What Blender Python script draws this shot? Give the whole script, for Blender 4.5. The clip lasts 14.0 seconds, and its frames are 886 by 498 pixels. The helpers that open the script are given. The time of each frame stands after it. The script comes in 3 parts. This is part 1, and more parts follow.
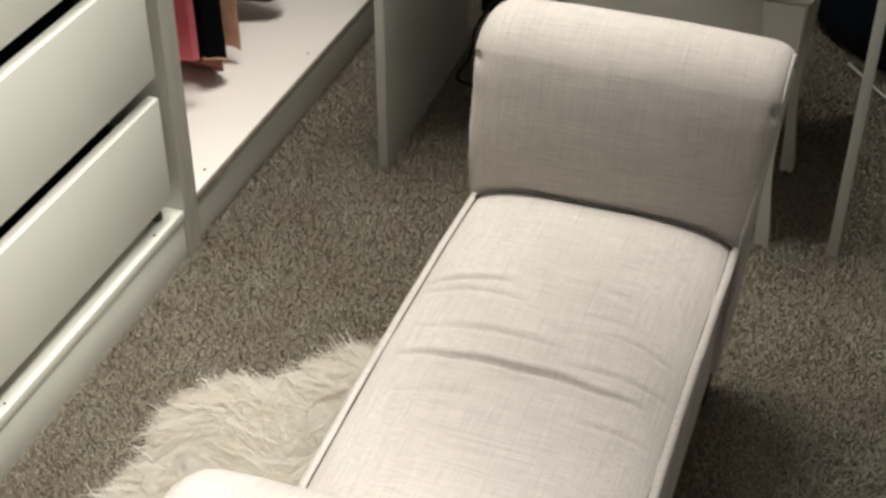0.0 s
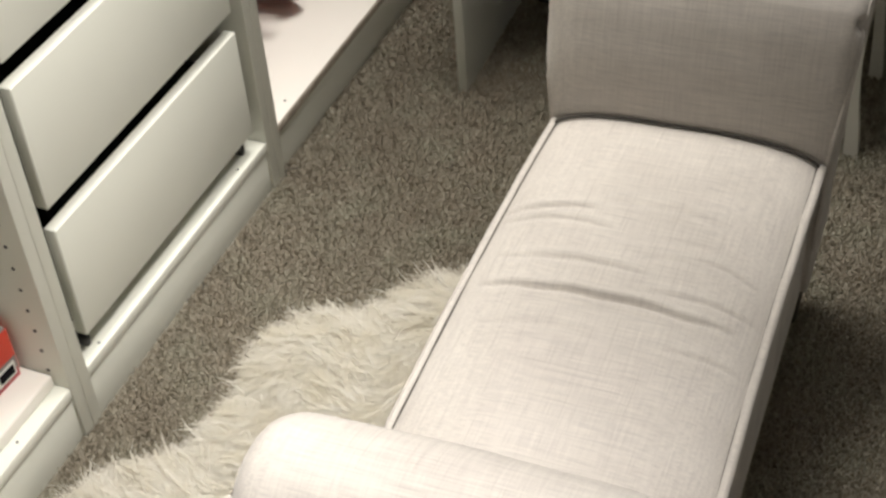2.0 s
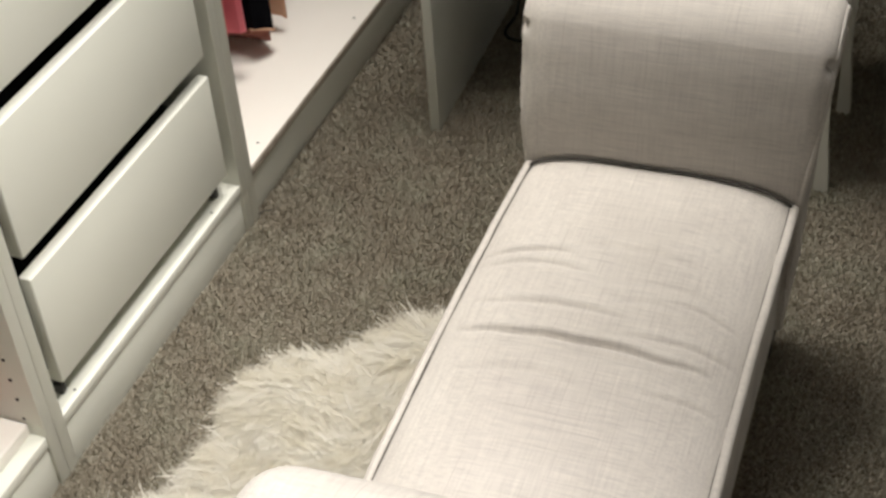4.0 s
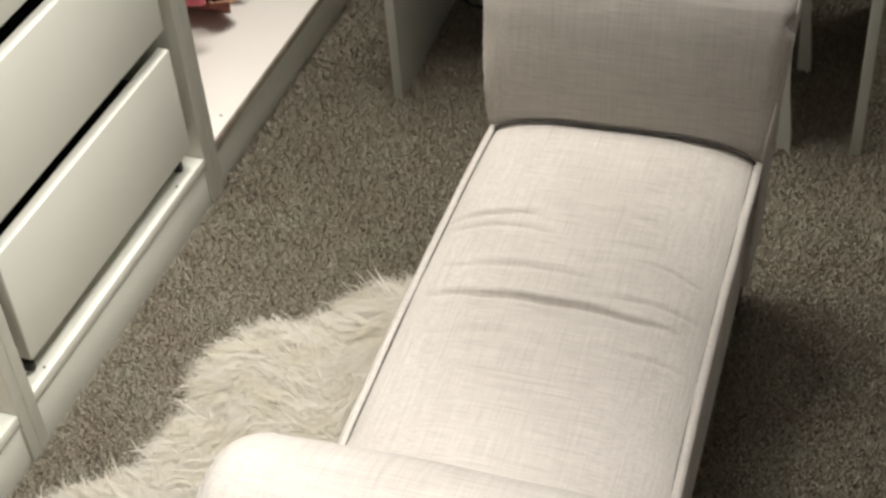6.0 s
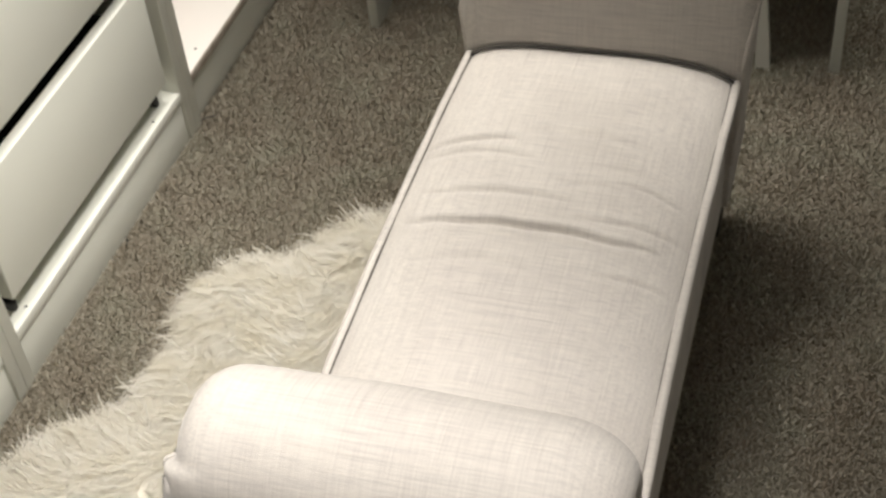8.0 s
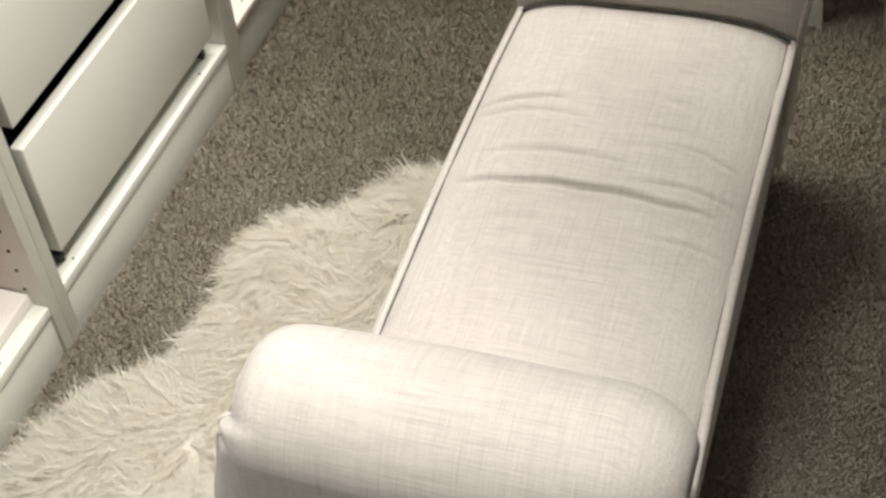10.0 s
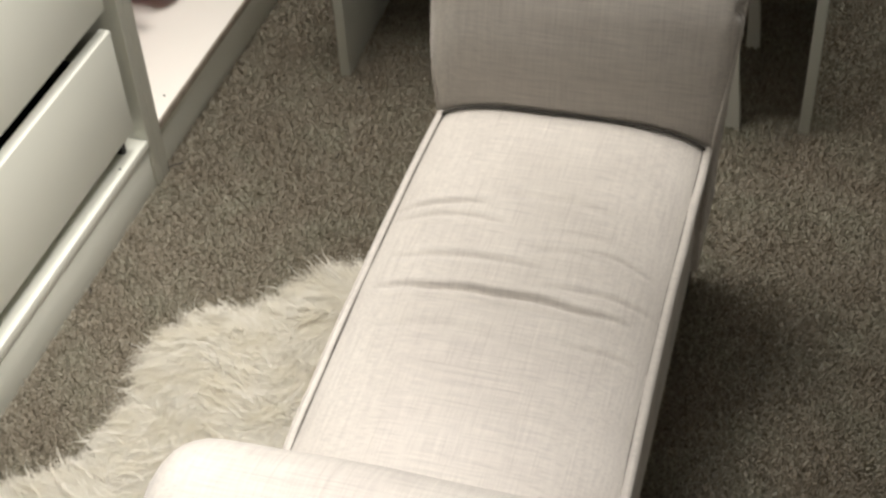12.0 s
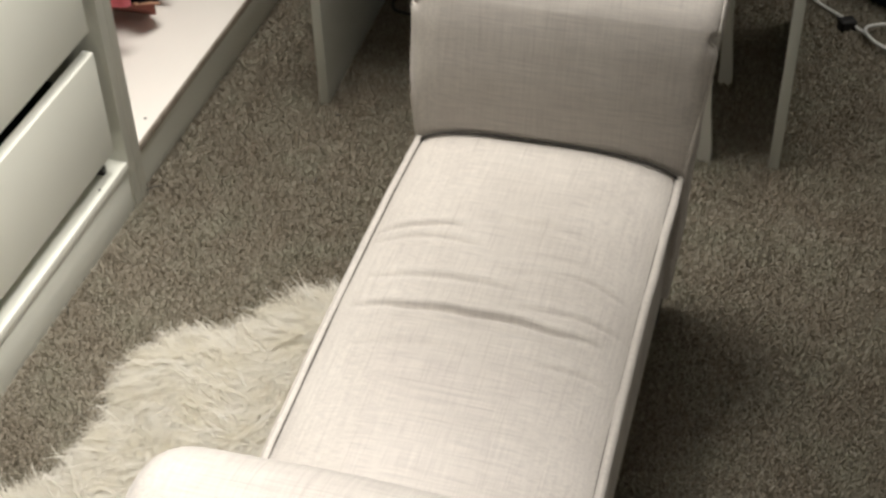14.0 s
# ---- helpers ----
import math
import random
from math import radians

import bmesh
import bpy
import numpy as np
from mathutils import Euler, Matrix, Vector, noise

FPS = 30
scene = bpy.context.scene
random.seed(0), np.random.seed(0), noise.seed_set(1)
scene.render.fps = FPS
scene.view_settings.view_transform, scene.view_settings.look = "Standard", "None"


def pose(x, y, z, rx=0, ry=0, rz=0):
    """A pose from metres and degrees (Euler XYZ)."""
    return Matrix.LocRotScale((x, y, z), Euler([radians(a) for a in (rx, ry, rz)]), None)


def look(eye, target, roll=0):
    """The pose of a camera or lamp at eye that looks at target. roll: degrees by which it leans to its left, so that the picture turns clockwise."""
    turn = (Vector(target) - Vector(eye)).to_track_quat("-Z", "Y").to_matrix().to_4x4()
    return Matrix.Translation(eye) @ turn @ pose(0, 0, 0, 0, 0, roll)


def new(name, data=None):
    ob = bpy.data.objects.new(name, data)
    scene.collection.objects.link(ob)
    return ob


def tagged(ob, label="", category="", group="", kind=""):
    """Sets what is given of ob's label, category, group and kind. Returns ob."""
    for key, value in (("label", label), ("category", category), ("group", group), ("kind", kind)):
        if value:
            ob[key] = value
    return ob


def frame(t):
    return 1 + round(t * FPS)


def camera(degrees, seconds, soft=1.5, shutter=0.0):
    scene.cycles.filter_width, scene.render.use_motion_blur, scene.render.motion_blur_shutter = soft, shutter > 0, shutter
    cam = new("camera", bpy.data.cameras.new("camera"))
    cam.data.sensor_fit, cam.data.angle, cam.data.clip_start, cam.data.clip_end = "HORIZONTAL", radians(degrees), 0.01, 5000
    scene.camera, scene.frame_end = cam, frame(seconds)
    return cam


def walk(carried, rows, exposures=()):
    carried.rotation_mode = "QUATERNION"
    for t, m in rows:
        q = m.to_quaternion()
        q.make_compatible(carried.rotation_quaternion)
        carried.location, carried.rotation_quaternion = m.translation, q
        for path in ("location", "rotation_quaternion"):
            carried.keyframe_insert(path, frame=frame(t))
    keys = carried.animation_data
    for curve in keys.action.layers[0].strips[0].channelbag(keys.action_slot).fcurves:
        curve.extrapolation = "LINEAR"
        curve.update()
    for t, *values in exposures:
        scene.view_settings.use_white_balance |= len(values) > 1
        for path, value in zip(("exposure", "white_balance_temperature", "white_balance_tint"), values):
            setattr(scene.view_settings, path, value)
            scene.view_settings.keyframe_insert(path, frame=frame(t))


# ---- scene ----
cam = camera(33.6, 14.0, soft=2.9)

# seconds, eye x y z, turn to the left of +y, pitch, roll
PATH = [
    (0, 0.9322, -1.4384, 1.3002, 20.957, -37.824, 0.125),
    (0.5, 0.9184, -1.4127, 1.2928, 19.359, -39.931, 0.823),
    (1, 0.9171, -1.4088, 1.2929, 23.586, -42.781, -4.219),
    (1.5, 0.9421, -1.4290, 1.3108, 24.357, -40.946, -5.047),
    (2, 0.9328, -1.4177, 1.3139, 25.664, -41.253, -4.902),
    (2.5, 0.9317, -1.4170, 1.3296, 25.662, -40.139, -5.245),
    (3, 0.9215, -1.4137, 1.3328, 25.246, -40.021, -5.402),
    (5.3, 0.9225, -1.4126, 1.3297, 22.107, -41.050, -3.803),
    (5.5, 0.9256, -1.4147, 1.3314, 22.308, -41.246, -4.455),
    (6, 0.9230, -1.4193, 1.3277, 22.290, -41.486, -5.003),
    (6.5, 0.9289, -1.4217, 1.3249, 21.650, -41.512, -5.222),
    (7, 0.9228, -1.4227, 1.3275, 21.632, -41.778, -4.894),
    (7.5, 0.9248, -1.4166, 1.3208, 21.510, -43.027, -5.453),
    (8, 0.9279, -1.4168, 1.3212, 21.880, -44.215, -6.268),
    (8.5, 0.9280, -1.4157, 1.3226, 22.716, -45.189, -6.432),
    (10.8, 0.8964, -1.4013, 1.3229, 24.030, -46.038, -7.011),
    (11, 0.8965, -1.3978, 1.3139, 23.728, -45.890, -6.958),
    (11.5, 0.9132, -1.3936, 1.3379, 21.463, -44.879, -5.303),
    (12, 0.9146, -1.3856, 1.3392, 19.827, -43.245, -3.709),
    (12.5, 0.9099, -1.3932, 1.3394, 19.274, -43.203, -2.383),
    (13, 0.9036, -1.3977, 1.3327, 19.135, -43.950, -1.906),
    (13.5, 0.9043, -1.4015, 1.3334, 18.863, -44.080, -1.634),
    (14, 0.9186, -1.4175, 1.3453, 18.182, -41.804, -1.582),
]


def aim(x, y, z, turn, pitch, roll):
    turn, pitch = radians(turn), radians(pitch)
    way = Vector((-math.sin(turn) * math.cos(pitch), math.cos(turn) * math.cos(pitch), math.sin(pitch)))
    return look((x, y, z), Vector((x, y, z)) + way, roll)


walk(cam, [(r[0], aim(*r[1:])) for r in PATH], exposures=[(0, 0.0), (14, 0.0)])

# ---- light ----
world = bpy.data.worlds.new("world")
scene.world = world
world.use_nodes = True
world.node_tree.nodes["Background"].inputs[0].default_value = (0.9, 0.95, 1.0, 1)
world.node_tree.nodes["Background"].inputs[1].default_value = 0.08

# fill spots added at ceiling height, unseen: two along the aisle, one in the far corner, one washing the wardrobe


def added_spot(eye, target, watts, cone, size, tint=(1.0, 0.955, 0.88)):
    d = bpy.data.lights.new("added_spot", "SPOT")
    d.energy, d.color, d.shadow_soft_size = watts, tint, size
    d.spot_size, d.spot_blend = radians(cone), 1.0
    new("added_spot", d).matrix_world = look(eye, target)


added_spot((0.22, 0.18, 2.34), (0.36, -0.03, 0.1), 215, 54, 0.36, (1.0, 0.945, 0.86))
added_spot((1.20, 0.95, 2.34), (1.15, 0.56, 0.0), 75, 30, 0.20, (1.0, 0.945, 0.86))
added_spot((1.00, -0.54, 2.34), (-0.04, -0.64, 0.28), 200, 38, 0.16)
added_spot((0.57, -1.16, 2.34), (0.62, -1.07, 0.4), 198, 37, 0.10, (1.0, 0.95, 0.89))

# soft general fill from an added area lamp, unseen under the ceiling
panel = bpy.data.lights.new("added_fill", "AREA")
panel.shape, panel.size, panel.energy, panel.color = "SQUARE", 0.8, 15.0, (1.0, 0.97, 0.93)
new("added_fill", panel).matrix_world = pose(0.52, 0.35, 2.38)

# ---- materials ----


def material(name, rough=0.5, metal=0.0):
    m = bpy.data.materials.new(name)
    m.use_nodes = True
    n, l = m.node_tree.nodes, m.node_tree.links
    b = n["Principled BSDF"]
    b.inputs["Roughness"].default_value, b.inputs["Metallic"].default_value = rough, metal
    return m, n, l, b


def ramp(n, stops):
    r = n.new("ShaderNodeValToRGB")
    e = r.color_ramp.elements
    while len(e) < len(stops):
        e.new(0.5)
    for k, (p, c) in zip(e, stops):
        k.position, k.color = p, (*c, 1)
    return r


def noise_node(n, l, scale, detail=3, stretch=(1, 1, 1), rough=0.55):
    tc, mp, t = n.new("ShaderNodeTexCoord"), n.new("ShaderNodeMapping"), n.new("ShaderNodeTexNoise")
    mp.inputs["Scale"].default_value = stretch
    t.inputs["Scale"].default_value, t.inputs["Detail"].default_value, t.inputs["Roughness"].default_value = scale, detail, rough
    l.new(tc.outputs["Object"], mp.inputs["Vector"])
    l.new(mp.outputs["Vector"], t.inputs["Vector"])
    return t


def mix(n, l, a, b, fac, kind="MIX"):
    m = n.new("ShaderNodeMix")
    m.data_type, m.blend_type = "RGBA", kind
    for sock, v in ((m.inputs[0], fac), (m.inputs[6], a), (m.inputs[7], b)):
        if hasattr(v, "is_output"):
            l.new(v, sock)
        elif isinstance(v, (int, float)):
            sock.default_value = v
        else:
            sock.default_value = (*v, 1)
    return m.outputs[2]


def bump(n, l, b, height, strength, dist):
    k = n.new("ShaderNodeBump")
    k.inputs["Strength"].default_value, k.inputs["Distance"].default_value = strength, dist
    l.new(height, k.inputs["Height"])
    l.new(k.outputs[0], b.inputs["Normal"])


def plain(name, low, high, scale=6, rough=0.5, fine=0.15, grain=180, metal=0.0):
    """A paint or plastic: two tones in soft patches, and a fine relief."""
    m, n, l, b = material(name, rough, metal)
    r = ramp(n, [(0.3, low), (0.7, high)])
    l.new(noise_node(n, l, scale, 4).outputs[0], r.inputs[0])
    l.new(r.outputs[0], b.inputs["Base Color"])
    bump(n, l, b, noise_node(n, l, grain, 2).outputs[0], fine, 0.0006)
    rr = n.new("ShaderNodeMapRange")
    rr.inputs["To Min"].default_value, rr.inputs["To Max"].default_value = rough - 0.06, rough + 0.08
    l.new(noise_node(n, l, scale * 5, 4).outputs[0], rr.inputs["Value"])
    l.new(rr.outputs[0], b.inputs["Roughness"])
    return m


def linen_material():
    """Slubbed linen: long threads both ways, with greyer and lighter runs."""
    m, n, l, b = material("linen", 0.85)
    across = noise_node(n, l, 1, 3, (22, 640, 640)).outputs[0]
    along = noise_node(n, l, 1, 3, (640, 26, 26)).outputs[0]
    thread = noise_node(n, l, 1, 2, (90, 1300, 1300)).outputs[0]
    thread2 = noise_node(n, l, 1, 2, (1300, 90, 90)).outputs[0]
    soft = noise_node(n, l, 7, 3).outputs[0]
    base = ramp(n, [(0.3, (0.545, 0.510, 0.472)), (0.7, (0.625, 0.590, 0.549))])
    l.new(soft, base.inputs[0])
    a = ramp(n, [(0.32, (0.85, 0.85, 0.865)), (0.5, (0.97, 0.97, 0.97)), (0.70, (1.06, 1.055, 1.045))])
    l.new(across, a.inputs[0])
    c = ramp(n, [(0.32, (0.90, 0.89, 0.90)), (0.5, (0.98, 0.975, 0.975)), (0.70, (1.04, 1.035, 1.03))])
    l.new(along, c.inputs[0])
    col = mix(n, l, mix(n, l, base.outputs[0], a.outputs[0], 1.0, "MULTIPLY"), c.outputs[0], 1.0, "MULTIPLY")
    for stretch in ((8, 760, 760), (760, 10, 10)):
        slub = ramp(n, [(0.28, (0.87, 0.86, 0.86)), (0.36, (1, 1, 1)), (0.65, (1, 1, 1)), (0.74, (1.09, 1.09, 1.08))])
        l.new(noise_node(n, l, 1, 1, stretch).outputs[0], slub.inputs[0])
        col = mix(n, l, col, slub.outputs[0], 1.0, "MULTIPLY")
    l.new(col, b.inputs["Base Color"])
    add = n.new("ShaderNodeMath")
    l.new(thread, add.inputs[0])
    l.new(thread2, add.inputs[1])
    bump(n, l, b, add.outputs[0], 0.35, 0.001)
    b.inputs["Sheen Weight"].default_value = 0.15
    return m


def island_material(name, stops, rough, patch=None):
    """One colour for each blade, fibre or tuft, with broad patches over it."""
    m, n, l, b = material(name, rough)
    g = n.new("ShaderNodeNewGeometry")
    r = ramp(n, stops)
    l.new(g.outputs["Random Per Island"], r.inputs[0])
    col = r.outputs[0]
    if patch:
        p = ramp(n, patch[1])
        l.new(noise_node(n, l, patch[0], 4).outputs[0], p.inputs[0])
        col = mix(n, l, col, p.outputs[0], 1.0, "MULTIPLY")
    l.new(col, b.inputs["Base Color"])
    return m, b


WHITE = plain("white lacquer", (0.755, 0.76, 0.69), (0.80, 0.805, 0.735), 3, 0.48, 0.05)
SHELF = plain("white foil shelf", (0.84, 0.80, 0.75), (0.88, 0.84, 0.79), 5, 0.42, 0.05)
EDGE = plain("mottled shelf edge", (0.30, 0.26, 0.21), (0.48, 0.43, 0.37), 40, 0.6, 0.2)
DESK = plain("white desk foil", (0.72, 0.74, 0.70), (0.78, 0.80, 0.76), 4, 0.42, 0.05)
STOOL = plain("white painted wood", (0.70, 0.69, 0.64), (0.77, 0.76, 0.71), 5, 0.35, 0.08)
LINEN = linen_material()
SEAM = plain("dark seam groove shade", (0.05, 0.045, 0.04), (0.10, 0.09, 0.08), 60, 0.9)
LEG = plain("dark stained wood", (0.025, 0.018, 0.013), (0.05, 0.036, 0.026), 30, 0.4)
# also colours the shade inside holes and drawer gaps
BLACK = plain("black rubber and recess shade", (0.008, 0.008, 0.008), (0.016, 0.015, 0.015), 30, 0.55)
DARKCLOTH = plain("black cloth", (0.004, 0.004, 0.006), (0.012, 0.011, 0.012), 30, 0.95, 0.5, 500)
JET = plain("jet black cloth", (0.0015, 0.0015, 0.003), (0.004, 0.004, 0.006), 30, 1.0, 0.3, 500)
NAVY = plain("navy cloth", (0.008, 0.011, 0.018), (0.018, 0.022, 0.032), 20, 0.8, 0.5, 300)
PINK = plain("pink cloth", (0.62, 0.13, 0.17), (0.75, 0.20, 0.24), 25, 0.85, 0.5, 500)
CORAL = plain("rose cloth", (0.55, 0.22, 0.20), (0.68, 0.33, 0.28), 25, 0.85, 0.5, 500)
TAN = plain("tan cloth", (0.50, 0.27, 0.17), (0.66, 0.40, 0.27), 25, 0.85, 0.5, 500)
RUST = plain("rust red cloth", (0.20, 0.06, 0.045), (0.30, 0.10, 0.07), 25, 0.85, 0.5, 500)
MAROON = plain("maroon cloth", (0.045, 0.018, 0.018), (0.09, 0.03, 0.03), 25, 0.85, 0.5, 500)
RED = plain("red printed card", (0.55, 0.05, 0.03), (0.66, 0.075, 0.045), 8, 0.35)
CRIMSON = plain("crimson printed card", (0.38, 0.02, 0.035), (0.46, 0.03, 0.05), 8, 0.35)
GREYCARD = plain("grey printed card", (0.16, 0.15, 0.14), (0.30, 0.29, 0.28), 12, 0.4)
PALE = plain("pale printed card", (0.70, 0.69, 0.66), (0.80, 0.79, 0.76), 12, 0.4)
CABLE = plain("white cable", (0.62, 0.62, 0.60), (0.72, 0.72, 0.70), 30, 0.4)
WALL = plain("painted wall", (0.50, 0.49, 0.46), (0.56, 0.55, 0.52), 2, 0.85, 0.3, 90)
DARKWALL = plain("deep grey painted wall", (0.10, 0.10, 0.10), (0.13, 0.13, 0.125), 2, 0.85, 0.3, 90)
CEILING = plain("ceiling paint", (0.72, 0.72, 0.70), (0.78, 0.78, 0.76), 2, 0.9, 0.3, 90)
BACKING = plain("carpet backing", (0.24, 0.222, 0.187), (0.30, 0.28, 0.24), 30, 0.95, 0.6, 300)
PILE, pile_shader = island_material(
    "carpet pile", [(0.0, (0.25, 0.222, 0.176)), (0.3, (0.315, 0.286, 0.234)), (0.75, (0.362, 0.331, 0.277)), (0.88, (0.40, 0.370, 0.314)), (1.0, (0.47, 0.44, 0.38))], 0.95,
    (11, [(0.3, (0.94, 0.89, 0.84)), (0.5, (1.01, 0.99, 0.95)), (0.7, (1.04, 1.07, 1.02))]))
for dark in (JET, DARKCLOTH, NAVY):
    dark.node_tree.nodes["Principled BSDF"].inputs["Specular IOR Level"].default_value = 0.08
# yellowish patches put the shade between wool clumps into the colour
FUR, fur_shader = island_material(
    "sheepskin wool", [(0.0, (0.72, 0.683, 0.600)), (0.3, (0.785, 0.755, 0.690)), (1.0, (0.85, 0.832, 0.785))], 0.75,
    (26, [(0.32, (0.90, 0.878, 0.81)), (0.62, (1.0, 1.0, 1.0))]))
blend, glow = FUR.node_tree.nodes.new("ShaderNodeMixShader"), FUR.node_tree.nodes.new("ShaderNodeBsdfTranslucent")
glow.inputs[0].default_value = (0.85, 0.83, 0.785, 1)
blend.inputs[0].default_value = 0.48
FUR.node_tree.links.new(fur_shader.outputs[0], blend.inputs[1])
FUR.node_tree.links.new(glow.outputs[0], blend.inputs[2])
FUR.node_tree.links.new(blend.outputs[0], FUR.node_tree.nodes["Material Output"].inputs[0])
HIDE = plain("wool underlayer", (0.66, 0.625, 0.55), (0.76, 0.725, 0.65), 40, 0.95, 0.6, 200)

# ---- building blocks ----


def part(name, bm, mat, parent=None, label="", smooth=True, angle=None):
    me = bpy.data.meshes.new(name)
    bm.to_mesh(me)
    bm.free()
    if smooth:
        me.polygons.foreach_set("use_smooth", [True] * len(me.polygons))
        me.set_sharp_from_angle(angle=radians(angle or 40))
    me.materials.append(mat)
    ob = new(name, me)
    if parent:
        ob.parent = parent
    if label:
        ob["label"] = label
    return ob


def holder(name, m=None):
    e = new(name)
    e.empty_display_size = 0.05
    if m:
        e.matrix_world = m
    return e


def box(x0, x1, y0, y1, z0, z1, bevel=0.001, seg=2, bm=None):
    own = bmesh.new()
    bmesh.ops.create_cube(own, size=1)
    for v in own.verts:
        v.co = Vector(((x0 + x1) / 2 + v.co.x * (x1 - x0), (y0 + y1) / 2 + v.co.y * (y1 - y0), (z0 + z1) / 2 + v.co.z * (z1 - z0)))
    if bevel:
        bmesh.ops.bevel(own, geom=own.edges[:], offset=bevel, segments=seg, affect="EDGES", profile=0.5)
    if bm is None:
        return own
    me = bpy.data.meshes.new("tmp")
    own.to_mesh(me)
    own.free()
    bm.from_mesh(me)
    bpy.data.meshes.remove(me)
    return bm


def grid(fn, nu, nv, closed=False, caps=False):
    """A sheet of quads through fn(u, v), u and v from 0 to 1; closed joins the last v to the first."""
    bm = bmesh.new()
    rows = [[bm.verts.new(fn(i / nu, j / nv)) for j in range(nv if closed else nv + 1)] for i in range(nu + 1)]
    for i in range(nu):
        for j in range(nv):
            k = (j + 1) % nv if closed else j + 1
            bm.faces.new((rows[i][j], rows[i + 1][j], rows[i + 1][k], rows[i][k]))
    if caps:
        bm.faces.new(rows[0])
        bm.faces.new(rows[-1][::-1])
    bmesh.ops.recalc_face_normals(bm, faces=bm.faces[:])
    return bm


def tube(points, radius, sides=8, taper=None):
    pts = [Vector(p) for p in points]

    def fn(u, v):
        f = u * (len(pts) - 1)
        i = min(int(f), len(pts) - 2)
        at = pts[i].lerp(pts[i + 1], f - i)
        a, c = pts[max(i - 1, 0)] if f - i < 0.5 else pts[i], pts[i + 1] if f - i < 0.5 else pts[min(i + 2, len(pts) - 1)]
        d = (c - a).normalized()
        side = d.cross(Vector((0, 0, 1)) if abs(d.z) < 0.9 else Vector((1, 0, 0))).normalized()
        up = side.cross(d)
        r = radius * (taper(u) if taper else 1)
        return at + r * (side * math.cos(v * math.tau) + up * math.sin(v * math.tau))

    return grid(fn, len(pts) - 1, sides, closed=True, caps=True)


def smooth_line(points, steps=8):
    """Catmull-Rom through the points."""
    p = [Vector(q) for q in points]
    p = [2 * p[0] - p[1]] + p + [2 * p[-1] - p[-2]]
    out = []
    for i in range(1, len(p) - 2):
        for s in range(steps):
            t = s / steps
            out.append(0.5 * (2 * p[i] + (p[i + 1] - p[i - 1]) * t + (2 * p[i - 1] - 5 * p[i] + 4 * p[i + 1] - p[i + 2]) * t * t
                              + (3 * p[i] - 3 * p[i + 1] + p[i + 2] - p[i - 1]) * t ** 3))
    return out + [p[-2]]


def bell(x, w):
    return math.exp(-(x / w) ** 2)


def ease(x):
    x = min(max(x, 0.0), 1.0)
    return x * x * (3 - 2 * x)


# ---- the room ----
ZF = -0.007  # carpet backing; the tips of the pile stand near zero
X_R, Y_N, Y_F, Z_C = 1.35, -2.3, 1.40, 2.40
X_L = -0.62


def slab(name, b, mat, label):
    return tagged(part(name, box(*b, bevel=0), mat, smooth=False), label, name.split("_")[0], kind="structure")


slab("floor", (X_L - 0.1, X_R + 0.1, Y_N - 0.1, Y_F + 0.1, ZF - 0.1, ZF), BACKING, "greige fitted carpet over the whole room")
slab("wall_west", (X_L - 0.1, X_L, Y_N - 0.1, Y_F + 0.1, ZF, Z_C), WALL, "plain painted wall behind the wardrobe")
slab("wall_east", (X_R, X_R + 0.1, Y_N - 0.1, Y_F + 0.1, ZF, Z_C), WALL, "plain painted wall")
slab("wall_north", (X_L, X_R, Y_F, Y_F + 0.1, ZF, Z_C), DARKWALL, "plain dark grey wall beyond the desk")
slab("wall_south", (X_L, X_R, Y_N - 0.1, Y_N, ZF, Z_C), WALL, "plain painted wall closing the room")
slab("ceiling", (X_L - 0.1, X_R + 0.1, Y_N - 0.1, Y_F + 0.1, Z_C, Z_C + 0.1), CEILING, "plain white ceiling")

# ---- wardrobe ----
W, T, TALL, DEEP = 0.4994, 0.018, 2.01, 0.58
Z_SILL, Z_SHELF = 0.0796, 0.0843


def holes(panel, y, side, z0, count):
    """Rows of drilled shelf-pin holes: black discs just proud of the panel's inner face, coloured as the shade inside.
    """
    shared = None
    for k in range(count):
        if shared is None:
            bm = bmesh.new()
            bmesh.ops.create_cone(bm, cap_ends=True, segments=12, radius1=0.0026, radius2=0.0022, depth=0.0008)
            bmesh.ops.rotate(bm, verts=bm.verts, matrix=Matrix.Rotation(math.pi / 2, 3, "X"))
            ob = part("pin_hole", bm, BLACK, panel, smooth=False)
            shared = ob.data
        else:
            ob = new("pin_hole", shared)
            ob.parent = panel
        ob.location = (-0.0247, y + side * 0.0003, z0 + 0.032 * k)


def carcass(y0, y1, label):
    """One wardrobe frame from y0 to y1, open at the front."""
    w = tagged(holder("wardrobe", pose(0, 0, 0)), label, "wardrobe", "wardrobe units along the wall")
    g = 0.0003
    a = part("side_panel", box(-DEEP, 0, y0 + g, y0 + T, ZF, TALL, 0.0007), WHITE, w)
    b = part("side_panel", box(-DEEP, 0, y1 - T, y1 - g, ZF, TALL, 0.0007), WHITE, w)
    part("back_panel", box(-DEEP, -DEEP + 0.006, y0 + T, y1 - T, ZF, TALL, 0), WHITE, w)
    part("top_panel", box(-DEEP + 0.007, -0.002, y0 + T + 0.0005, y1 - T - 0.0005, TALL - 0.02, TALL - 0.002), WHITE, w)
    return w, a, b


